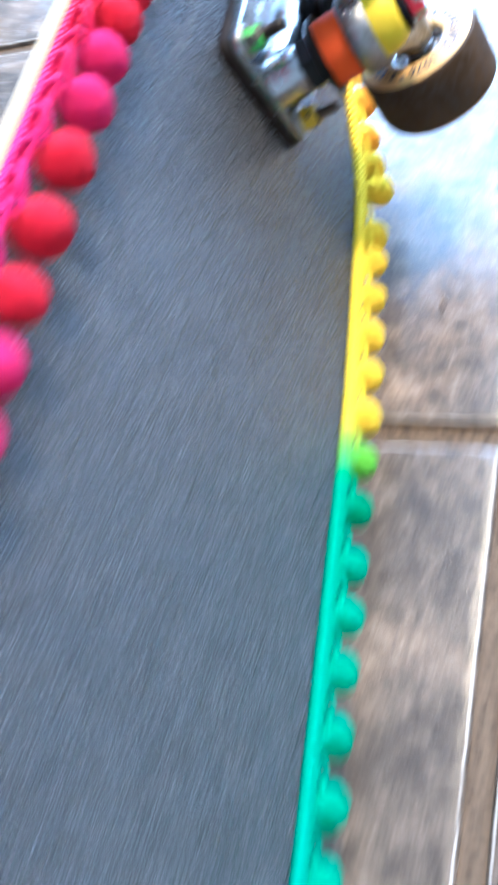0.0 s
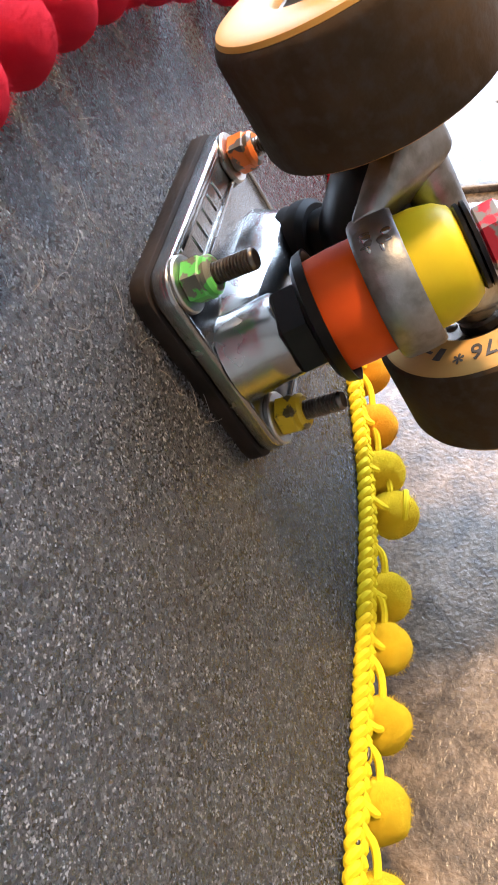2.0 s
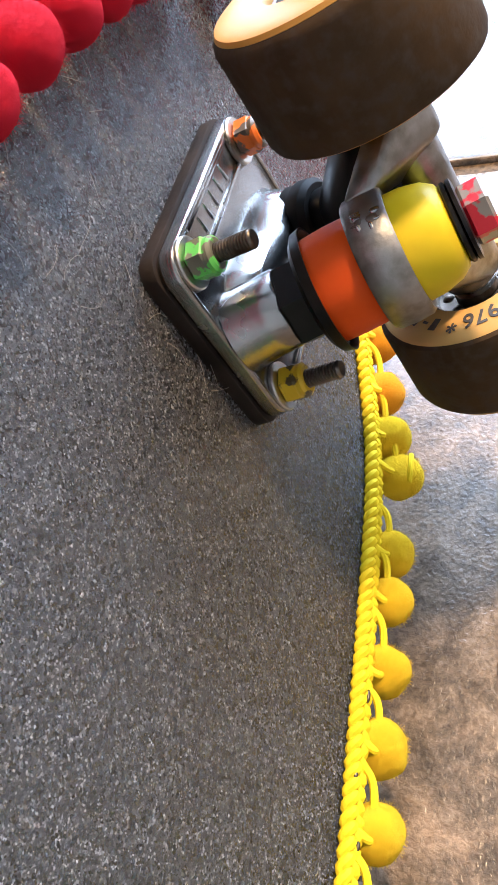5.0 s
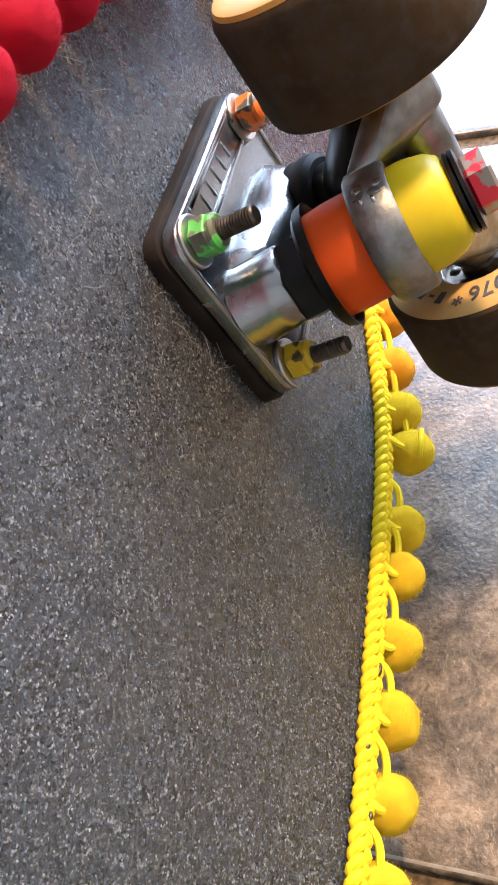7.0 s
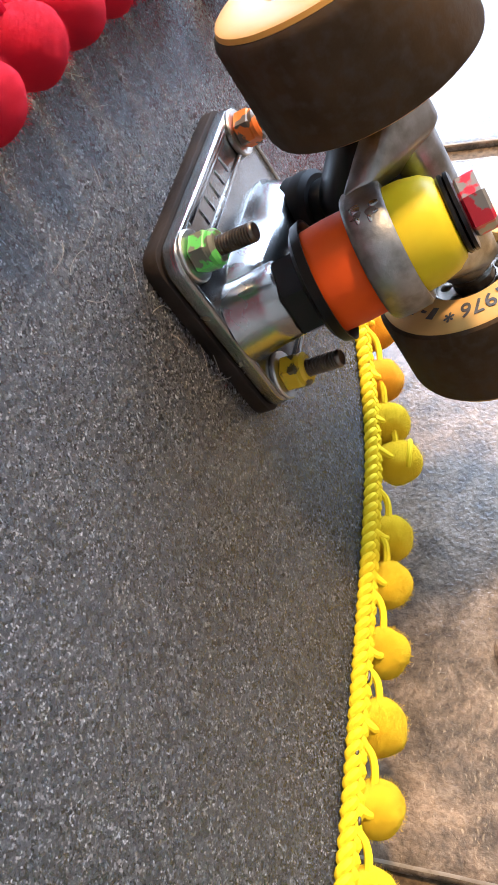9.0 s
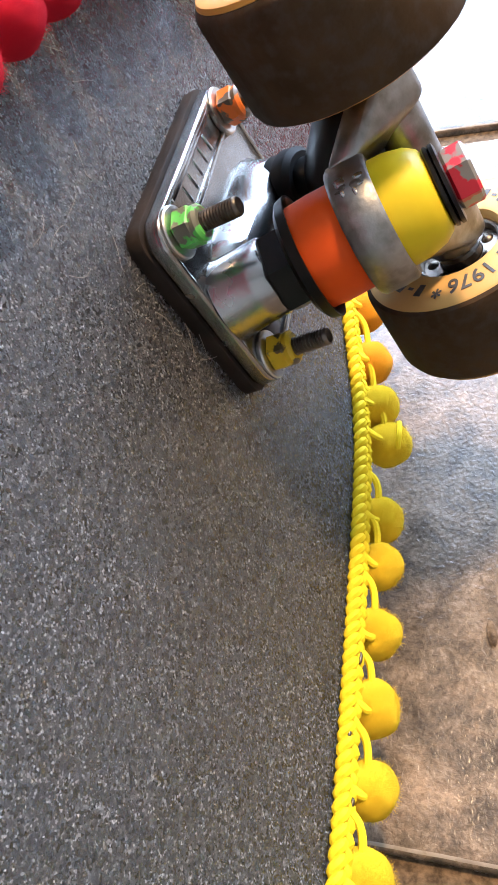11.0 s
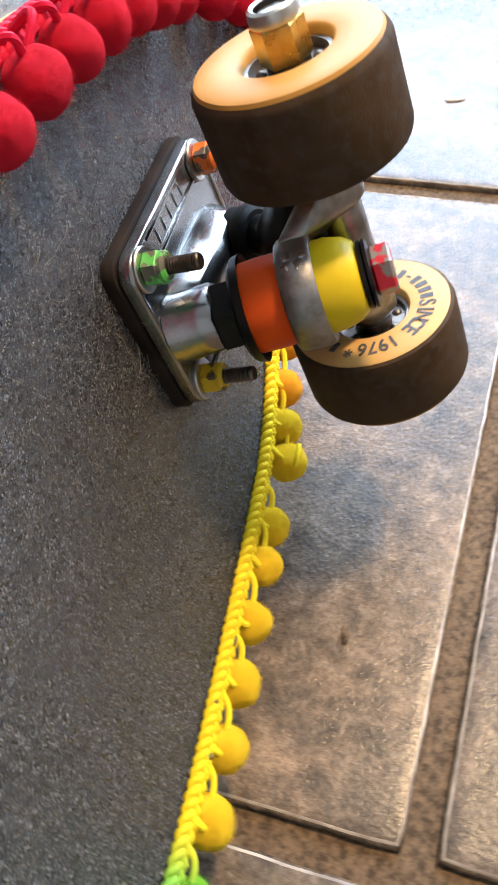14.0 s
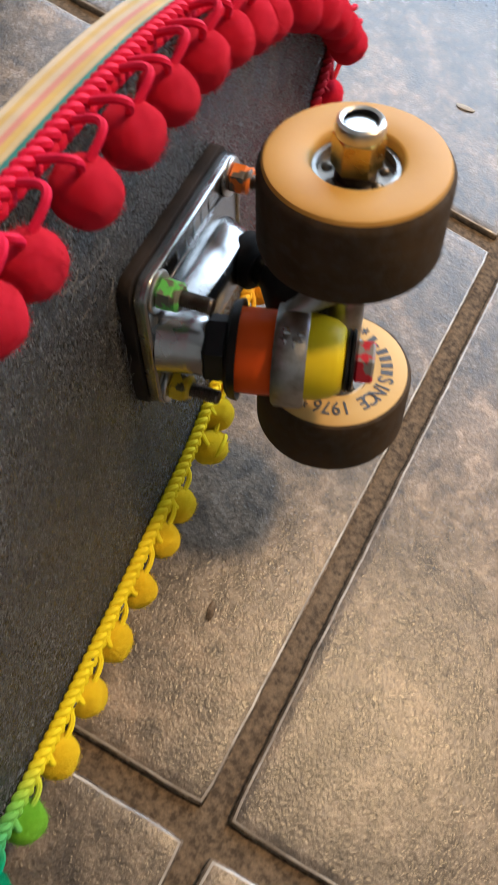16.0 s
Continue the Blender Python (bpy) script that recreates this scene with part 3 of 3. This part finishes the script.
# yoke: two wings from the ring to the axle tube
for sz in (1, -1):
    ring_side = [p for p in circle(RC + KD * 0.0040, 0.0157, KD, 40) + circle(RC - KD * 0.0036, 0.0157, KD, 40) if (p.z - ZW) * sz > 0.0045 and p.y > RC.y + 0.001]
    wing = hull(ring_side + circle((AX + 0.0045, AY - 0.001, ZW + sz * 0.014), 0.0052, (0, 0, 1), 20) + circle((AX + 0.004, AY, ZW + sz * 0.0278), 0.0050, (0, 0, 1), 20))
    bevel_all(wing, 0.0013, 3, 25)
    part("wing", wing, CAST, hanger)
part("axle_tube", turned([(0, -0.0285), (0.0070, -0.0285), (0.0074, -0.027), (0.0074, 0.027), (0.0070, 0.0285), (0, 0.0285)], (AX, AY, ZW), (AX, AY, ZW + 1)), CAST, hanger)
# pivot arm and web are coloured black for the hanger's shaded underside
bm = hull(circle((AX - 0.004, AY + 0.002, ZW), 0.0098, (1, -0.3, 0), 24) + circle((0.0235, 0.0168, ZW), 0.0058, (1, -0.3, 0), 24))
bevel_all(bm, 0.0006, 2, 25)
part("pivot_arm", bm, BLACKOX_AND_SHADE, hanger, "pivot arm coloured black for the shade under the hanger")
bm = hull([Vector(p) for p in circle((AX - 0.0045, AY + 0.001, ZW + 0.0275), 0.0058, (0, 0, 1), 16)] + circle((AX - 0.0045, AY + 0.001, ZW - 0.0275), 0.0058, (0, 0, 1), 16) + circle((0.030, 0.0148, ZW), 0.006, (1, -0.3, 0), 16) + [p for p in circle(RC - KD * 0.002, 0.0150, KD, 32) if p.y > RC.y + 0.002])
part("web", bm, BLACKOX_AND_SHADE, hanger)
part("pivot_cup", turned([(0.0045, 0.0), (0.0078, 0.0), (0.0086, 0.001), (0.0086, 0.004), (0.0094, 0.0052), (0.0094, 0.0085), (0.0080, 0.0100), (0.0045, 0.0100)], (0.0175, 0.0185, ZW), (0.034, 0.0135, ZW), 40, True), RUBBER, board, "black rubber pivot cup")
part("axle", turned([(0, -0.0655), (0.0034, -0.0655), (0.0039, -0.0645), (0.0039, 0.0660), (0.0034, 0.0670), (0, 0.0670)], (AX, AY, ZW), (AX, AY, ZW + 1), 24), STEEL, board, "steel axle")


def letters(text, r, a0, step, size, face, owner):
    """Characters round a face, tops outward, read clockwise from a0 degrees; each is a part."""
    for k, ch in enumerate(text):
        if ch == " ":
            continue
        a = radians(a0 - step * k)
        cu = bpy.data.curves.new("glyph", "FONT")
        cu.body, cu.size, cu.align_x, cu.extrude, cu.offset = ch, size, "CENTER", 0.00005, 0.00012
        ob = bpy.data.objects.new("glyph", cu)
        scene.collection.objects.link(ob)
        me = bpy.data.meshes.new_from_object(ob.evaluated_get(bpy.context.evaluated_depsgraph_get()))
        bpy.data.objects.remove(ob)
        me.transform(Matrix.Translation((AX + r * math.cos(a), AY + r * math.sin(a), face)) @ Matrix.Rotation(a - math.pi / 2, 4, "Z") @ Matrix.Diagonal((0.8, 1, 1, 1)))
        bm = bmesh.new()
        bm.from_mesh(me)
        bpy.data.meshes.remove(me)
        bpy.data.curves.remove(cu)
        part("lettering", bm, INK, owner, smooth=False)


def arc_bar(bm, r0, r1, a0, a1, face):
    vs = [[bm.verts.new((AX + r * math.cos(radians(a)), AY + r * math.sin(radians(a)), face)) for r in (r0, r1)] for a in np.linspace(a0, a1, 4)]
    for p, q in zip(vs, vs[1:]):
        bm.faces.new((p[0], p[1], q[1], q[0]))


def wheel(sign):
    """One wheel; sign says on which side of the truck. The tread is worn brown, the sides are bare urethane."""
    w = OUT - INN + (0.0014 if sign > 0 else 0.0)
    a, b = Vector((AX, AY, ZW + sign * INN)), Vector((AX, AY, ZW + sign * (INN + w)))
    wh = part("wheel", turned([(WR - 0.0016, 0.0004), (WR - 0.0006, 0.0010), (WR, 0.0028), (WR, w - 0.0040), (WR - 0.0005, w - 0.0026), (WR - 0.0014, w - 0.0016), (WR - 0.004, w - 0.0022), (WR - 0.004, 0.0012)], a, b, 96, True), TREAD, board, "skate wheel with worn dark brown tread")
    part("urethane_core", turned([(0.0120, 0.0016), (0.0128, 0.0002), (0.0135, 0.0), (WR - 0.0022, 0.0), (WR - 0.0016, 0.0004), (WR - 0.0042, 0.0030), (WR - 0.0042, w - 0.0030), (WR - 0.0014, w - 0.0015), (WR - 0.0020, w - 0.0005), (WR - 0.0034, w), (0.0136, w), (0.0128, w - 0.0004), (0.0122, w - 0.0016), (0.0120, w - 0.0060), (0.0120, 0.0060)], a, b, 96, True), AMBER if sign > 0 else CREAM, wh, "amber urethane wheel side")
    for h0 in (0.0028, w - 0.0088):
        br = part("bearing", turned([(0.0107, 0), (0.0112, -0.0003), (0.0119, 0), (0.0119, 0.006), (0.0107, 0.006)], a + (b - a).normalized() * h0, b + (b - a), 48, True), CAST, wh, "steel ball bearing")
        bm = turned([(0.0038, 0), (0.0058, 0), (0.0058, 0.006), (0.0038, 0.006)], a + (b - a).normalized() * h0, b + (b - a), 32, True)
        m0 = frame_along(a + (b - a).normalized() * (h0 + 0.003), b + (b - a))
        for k in range(7):
            bmesh.ops.create_icosphere(bm, subdivisions=2, radius=0.0019, matrix=m0 @ Matrix.Rotation(2 * math.pi * k / 7, 4, "Z") @ Matrix.Translation((0.0079, 0, 0)))
        lathe(bm, [(0.0060, 0.0022), (0.0106, 0.0022), (0.0106, 0.0035), (0.0060, 0.0035)], frame_along(a + (b - a).normalized() * h0, b + (b - a)), 32, True)
        part("inner_race", bm, DARKSTEEL, wh)
    d = (b - a).normalized()
    for s0, s1 in ((-0.0012, 0.0028), ):
        part("speed_washer", turned([(0.0042, 0), (0.0066, 0), (0.0066, 0.0012), (0.0042, 0.0012)], a + d * s0, b, 32, True), STEEL, wh)
    bm = bmesh.new()
    hex_prism(bm, a + d * (w - 0.0028), a + d * (w + 0.0075), 0.0070, 0.0006, 12)
    nut = part("axle_nut", bm, GOLD, wh, "gold zinc axle lock nut")
    part("nut_collar", turned([(0.0042, 0), (0.0064, 0), (0.0066, 0.0012), (0.0062, 0.0034), (0.0054, 0.0040), (0.0046, 0.0036)], a + d * (w + 0.0075), b + d, 36), STEEL, wh, "steel lock nut collar")
    part("axle_end", turned([(0, 0.0022), (0.0040, 0.0022), (0.0046, 0.0014)], a + d * (w + 0.0075), b + d, 32), STEEL, wh)
    return wh


wheel(1)
low_wheel = wheel(-1)
FACE = ZW - INN + 0.00016
for start in (0, 178):
    letters("SINCE 1976", 0.0157, start + 1, 10.1, 0.0075, FACE, low_wheel)
    letters("*", 0.0158, start - 103, 10, 0.0076, FACE, low_wheel)
    for k in range(6):
        bm = bmesh.new()
        a = start + 62 - 10.1 * k
        if k == 1:
            arc_bar(bm, 0.0175, 0.0184, a + 2.8, a - 2.8, FACE)
        else:
            arc_bar(bm, 0.0160, 0.0201, a + 3.2, a - 3.2, FACE)
        part("printed_mark", bm, INK, low_wheel, smooth=False)


# ---- pompom trim ----
def outline_at(y, upper):
    pts = UPPER if upper else LOWER
    return float(np.interp(y, [p[0] for p in pts], [p[1] for p in pts]))


def smooth_path(pts, step):
    p = np.array(pts)
    seg = np.concatenate(([0], np.cumsum(np.linalg.norm(np.diff(p, axis=0), axis=1))))
    s = np.arange(0, seg[-1], step)
    return np.stack([np.interp(s, seg, p[:, k]) for k in range(3)], 1), s


def braid(upper):
    """A plaited gimp: twisted strands along the deck's edge on the griptape."""
    src = UPPER if upper else LOWER
    path = [(0.0022 + dish(y, z), y, MID + (z - MID) * 0.992) for y, z in src if y > -0.575]
    base, s = smooth_path(path, 0.00055)
    tan = np.gradient(base, axis=0)
    tan /= np.linalg.norm(tan, axis=1)[:, None]
    nx = np.array([1.0, 0, 0])
    side = np.cross(tan, nx)
    side /= np.linalg.norm(side, axis=1)[:, None]
    strands = []
    for ph in (0.0, 2 * math.pi / 3, 4 * math.pi / 3):
        a = 2 * math.pi * s / 0.0102 + ph
        off = side * (2.15e-3 * np.cos(a))[:, None] + nx * (0.95e-3 * np.sin(2 * a) + 0.0004)[:, None]
        bm = bmesh.new()
        tube(bm, [tuple(q) for q in base + off], 0.00142, 7)
        strands.append(bm)
    return strands


for up, dye, words in ((True, TRIM_HIGH, "twisted red to pink cotton braid strand"), (False, TRIM_LOW, "twisted yellow to green cotton braid strand")):
    for bm in braid(up):
        part("braid_strand", bm, dye, board, words)


def pompom_mesh(seed):
    """A felted cotton ball, a little lumpy, with loose fibres."""
    rng = random.Random(seed)
    bm = bmesh.new()
    bmesh.ops.create_icosphere(bm, subdivisions=4, radius=1.0)
    o = Vector((seed * 3.1, seed * 1.7, 0))
    for v in bm.verts:
        p = v.co.normalized()
        v.co = p * (1 + 0.10 * noise.noise(p * 1.3 + o) + 0.016 * noise.noise(p * 5 + o) + 0.012 * noise.noise(p * 16 + o))
    for k in range(900):
        p = Vector((rng.gauss(0, 1), rng.gauss(0, 1), rng.gauss(0, 1))).normalized()
        t = p.cross(Vector((rng.gauss(0, 1), rng.gauss(0, 1), rng.gauss(0, 1)))).normalized()
        l, w = rng.uniform(0.08, 0.38), 0.009
        q = p * 0.99 + t * l * 0.6
        e = (p * (1.0 + l * 0.55) + t * l).normalized() * (1.02 + l * 0.5)
        s = p.cross(t) * w
        vs = [bm.verts.new(c) for c in (p * 0.98 - s, p * 0.98 + s, q * 1.03 + s * 0.6, q * 1.03 - s * 0.6, e)]
        bm.faces.new((vs[0], vs[1], vs[2], vs[3]))
        bm.faces.new((vs[3], vs[2], vs[4]))
    me = bpy.data.meshes.new("pompom")
    bm.to_mesh(me)
    bm.free()
    me.polygons.foreach_set("use_smooth", [True] * len(me.polygons))
    me.materials.append(FELT["red"])
    return me


POMS = [pompom_mesh(k) for k in range(5)]
prng = random.Random(7)


def pompom(y, upper, colour, r, x, dz, dy=0.0, wrap=False):
    """One ball hung on two cords from the braid."""
    z = outline_at(y, upper)
    c = Vector((x + dish(y, z), y, z + dz))
    ob = new("pompom", POMS[prng.randrange(5)])
    ob.parent = board
    ob.matrix_basis = Matrix.LocRotScale(c, Euler([prng.uniform(0, 6) for _ in range(3)]), Vector((r, r, r * prng.uniform(0.94, 1.1))))
    ob.material_slots[0].link = "OBJECT"
    ob.material_slots[0].material = FELT[colour]
    tagged(ob, colour + " cotton pompom on two cords")
    trim = TRIM_HIGH if upper else TRIM_LOW
    for s in (1, -1):
        ys = y + dy + s * prng.uniform(0.006, 0.009)
        za = outline_at(ys, upper)
        a = Vector((0.0028 + dish(ys, za), ys, za))
        up = Vector((1, 0, 0.25)) if upper else Vector((0.9, 0, -0.25))
        b = c + Vector((0.001, s * r * 0.22, r * 0.93 if upper else r * 0.55))
        pts = []
        for k in range(11):
            u = k / 10
            bow = up * (0.0055 if upper else 0.0018) * math.sin(math.pi * u) + Vector((0, s * 0.002 * math.sin(math.pi * u), 0.003 * math.sin(math.pi * u) if upper else 0))
            pts.append(a.lerp(b, u) + bow)
        bm = bmesh.new()
        tube(bm, pts, 0.00105, 7)
        part("cord", bm, trim, board)
    if wrap:
        bm = bmesh.new()
        tube(bm, [c + 1.05 * r * Vector((math.sin(q) * 0.5 + 0.45, math.cos(q) * 0.9, math.sin(q) * 0.75)).normalized() for q in np.linspace(-0.6, 2.6, 14)], 0.0009, 7)
        part("cord", bm, trim, board, "loose loop of cord over a pompom")


# lower edge: orange near the nose, yellow, then lime and green to the tail
for y, col, wrap in ((0.138, "red", 0), (0.128, "red", 0), (0.114, "red", 0), (0.099, "red", 0), (0.08, "red", 0), (0.061, "orange", 0), (0.041, "orange", 0), (0.022, "orange", 0), (0.0067, "yellow", 0), (-0.006, "yellow", 1), (-0.0345, "yellow", 0), (-0.05, "yellow", 0), (-0.071, "yellow", 0), (-0.092, "yellow", 0), (-0.1125, "yellow", 0), (-0.1335, "yellow", 0), (-0.155, "lime", 0), (-0.177, "green", 0), (-0.201, "teal", 0), (-0.2212, "teal", 0), (-0.242, "teal", 0), (-0.2642, "teal", 0), (-0.2866, "teal", 0), (-0.309, "teal", 0), (-0.332, "teal", 0), (-0.355, "teal", 0)):
    pompom(y, False, col, 0.0073 * prng.uniform(0.96, 1.04), 0.0060 if wrap else 0.0040, -0.0110 if wrap else -0.0090, 0.006, wrap)
# upper edge: red round the nose, pink to the tail
for y in (0.137, 0.129, 0.118, 0.1037, 0.0823, 0.0541, 0.0385, 0.022, 0.0055, -0.0143, -0.0335, -0.0555, -0.079, -0.095, -0.1135, -0.134, -0.157, -0.1815, -0.204, -0.2248, -0.2442, -0.266, -0.288, -0.31):
    pompom(y, True, "pink" if -0.15 < y < -0.105 or y < -0.22 else "red", 0.0077 * prng.uniform(0.95, 1.05), 0.0115, -0.0085, 0.003)

# dirt spots on the yellow braid
for y, dz, l in ((-0.0824, 0.0, 0.0019), (-0.1185, 0.0, 0.0012), (-0.103, 0.0026, 0.0016)):
    z = outline_at(y, False) + dz
    bm = bmesh.new()
    bmesh.ops.create_icosphere(bm, subdivisions=2, radius=1.0)
    bmesh.ops.transform(bm, matrix=pose(0.0043 + dish(y, z), y, z) @ Matrix.Diagonal((0.0006, l, 0.0006, 1)), verts=bm.verts)
    part("dirt_spot", bm, DARKSTEEL, board, "dark dirt spot on the braid")

# lint caught on the griptape and round the riser
lrng = random.Random(11)
for k in range(25):
    y0, z0 = (lrng.uniform(-0.07, 0.06), lrng.uniform(0.152, 0.195)) if k < 19 else (lrng.uniform(-0.042, -0.036), lrng.uniform(0.095, 0.145))
    a, bend = lrng.uniform(0, 6.28), lrng.uniform(-1.6, 1.6)
    p, pts = Vector((0.0036, y0, z0)), []
    for q in range(9):
        pts.append(p.copy())
        a += bend / 9
        p = p + Vector((0.00012 * math.sin(q), math.cos(a), math.sin(a))) * 0.0011
        p.x = 0.0034 + 0.0009 * math.sin(q * 0.39)
    bm = bmesh.new()
    tube(bm, pts, 0.00006, 4)
    part("lint_fibre", bm, FELT["red"] if k == 4 else WALL, board)

# crumbs on the tiles
for x, y, r, turn in ((0.0344, -0.0566, 0.0042, 100), (0.0390, 0.2898, 0.0060, 10)):
    bm = bmesh.new()
    bmesh.ops.create_icosphere(bm, subdivisions=3, radius=1.0)
    for v in bm.verts:
        v.co *= 1 + 0.3 * noise.noise(v.co * 2.0 + Vector((x * 90, 0, 0)))
    bmesh.ops.transform(bm, matrix=pose(x, y, 0.0004, 0, 0, turn) @ Matrix.Diagonal((r, r * 0.36, 0.0007, 1)), verts=bm.verts)
    tagged(part("crumb", bm, GROUT if y < 0 else WALL), "small flat dull crumb lying on the tile floor", "crumb", "crumbs on the floor")

# ---- floor tiles ----
TA, TB = Vector((0.0853, 0.1934)), Vector((0.0629, -0.1228))
LONG, GAPX, GAPY = (TA - TB).length, 0.0100, 0.0118
ang = math.atan2((TA - TB).y, (TA - TB).x) - math.pi / 2
TURN = Matrix.Rotation(ang, 4, "Z")


def tile_mesh(seed):
    """A tile with a softened, slightly chipped upper edge."""
    rng = random.Random(seed)
    n, hx = 40, LONG / 2
    ring = []
    for cx, cy, dx, dy in ((-1, -1, 1, 0), (1, -1, 0, 1), (1, 1, -1, 0), (-1, 1, 0, -1)):
        for k in range(n):
            u = 2 * k / n
            ring.append((cx + dx * u, cy + dy * u))
    bm = bmesh.new()
    levels = []
    for inset, z in ((0.0, -0.0045), (0.0, -0.0010), (0.0008, -0.0003), (0.0017, 0.0), (0.006, 0.0001)):
        row = []
        for x, y in ring:
            j = 0.0005 * noise.noise(Vector((x * 14 + seed * 5, y * 14, 0)))
            corner = 0.0006 if abs(x) > 0.97 and abs(y) > 0.97 else 0.0
            s = hx - inset + j - corner
            row.append(bm.verts.new((x * s, y * s, z)))
        levels.append(row)
    m = len(ring)
    for q, (a, b) in enumerate(zip(levels, levels[1:])):
        for k in range(m):
            f = bm.faces.new((a[k], a[(k + 1) % m], b[(k + 1) % m], b[k]))
            f.material_index = 1 if q == 2 else 0
    bm.faces.new(levels[-1])
    me = bpy.data.meshes.new("tile")
    bm.normal_update()
    bm.to_mesh(me)
    bm.free()
    me.polygons.foreach_set("use_smooth", [True] * len(me.polygons))
    me.materials.append(TILE)
    me.materials.append(EDGE_GLINT)
    return me


TILES = [tile_mesh(k) for k in range(4)]
trng = random.Random(3)
centre = TURN @ Vector((-LONG / 2, -LONG / 2, 0))
origin = Vector((TA.x, TA.y, 0)) + centre
for i in range(-10, 11):
    for j in range(-10, 11):
        p = origin + TURN @ Vector((i * (LONG + GAPX), j * (LONG + GAPY), 0))
        if abs(p.x) < HX - 0.01 and Y0 + 0.01 < p.y < Y1 - 0.01:
            ob = new("tile", TILES[trng.randrange(4)])
            ob.parent = floor
            ob.matrix_basis = Matrix.Translation(p + Vector((0, 0, trng.uniform(-0.0002, 0.0002)))) @ TURN @ Matrix.Rotation(math.pi / 2 * trng.randrange(4), 4, "Z")
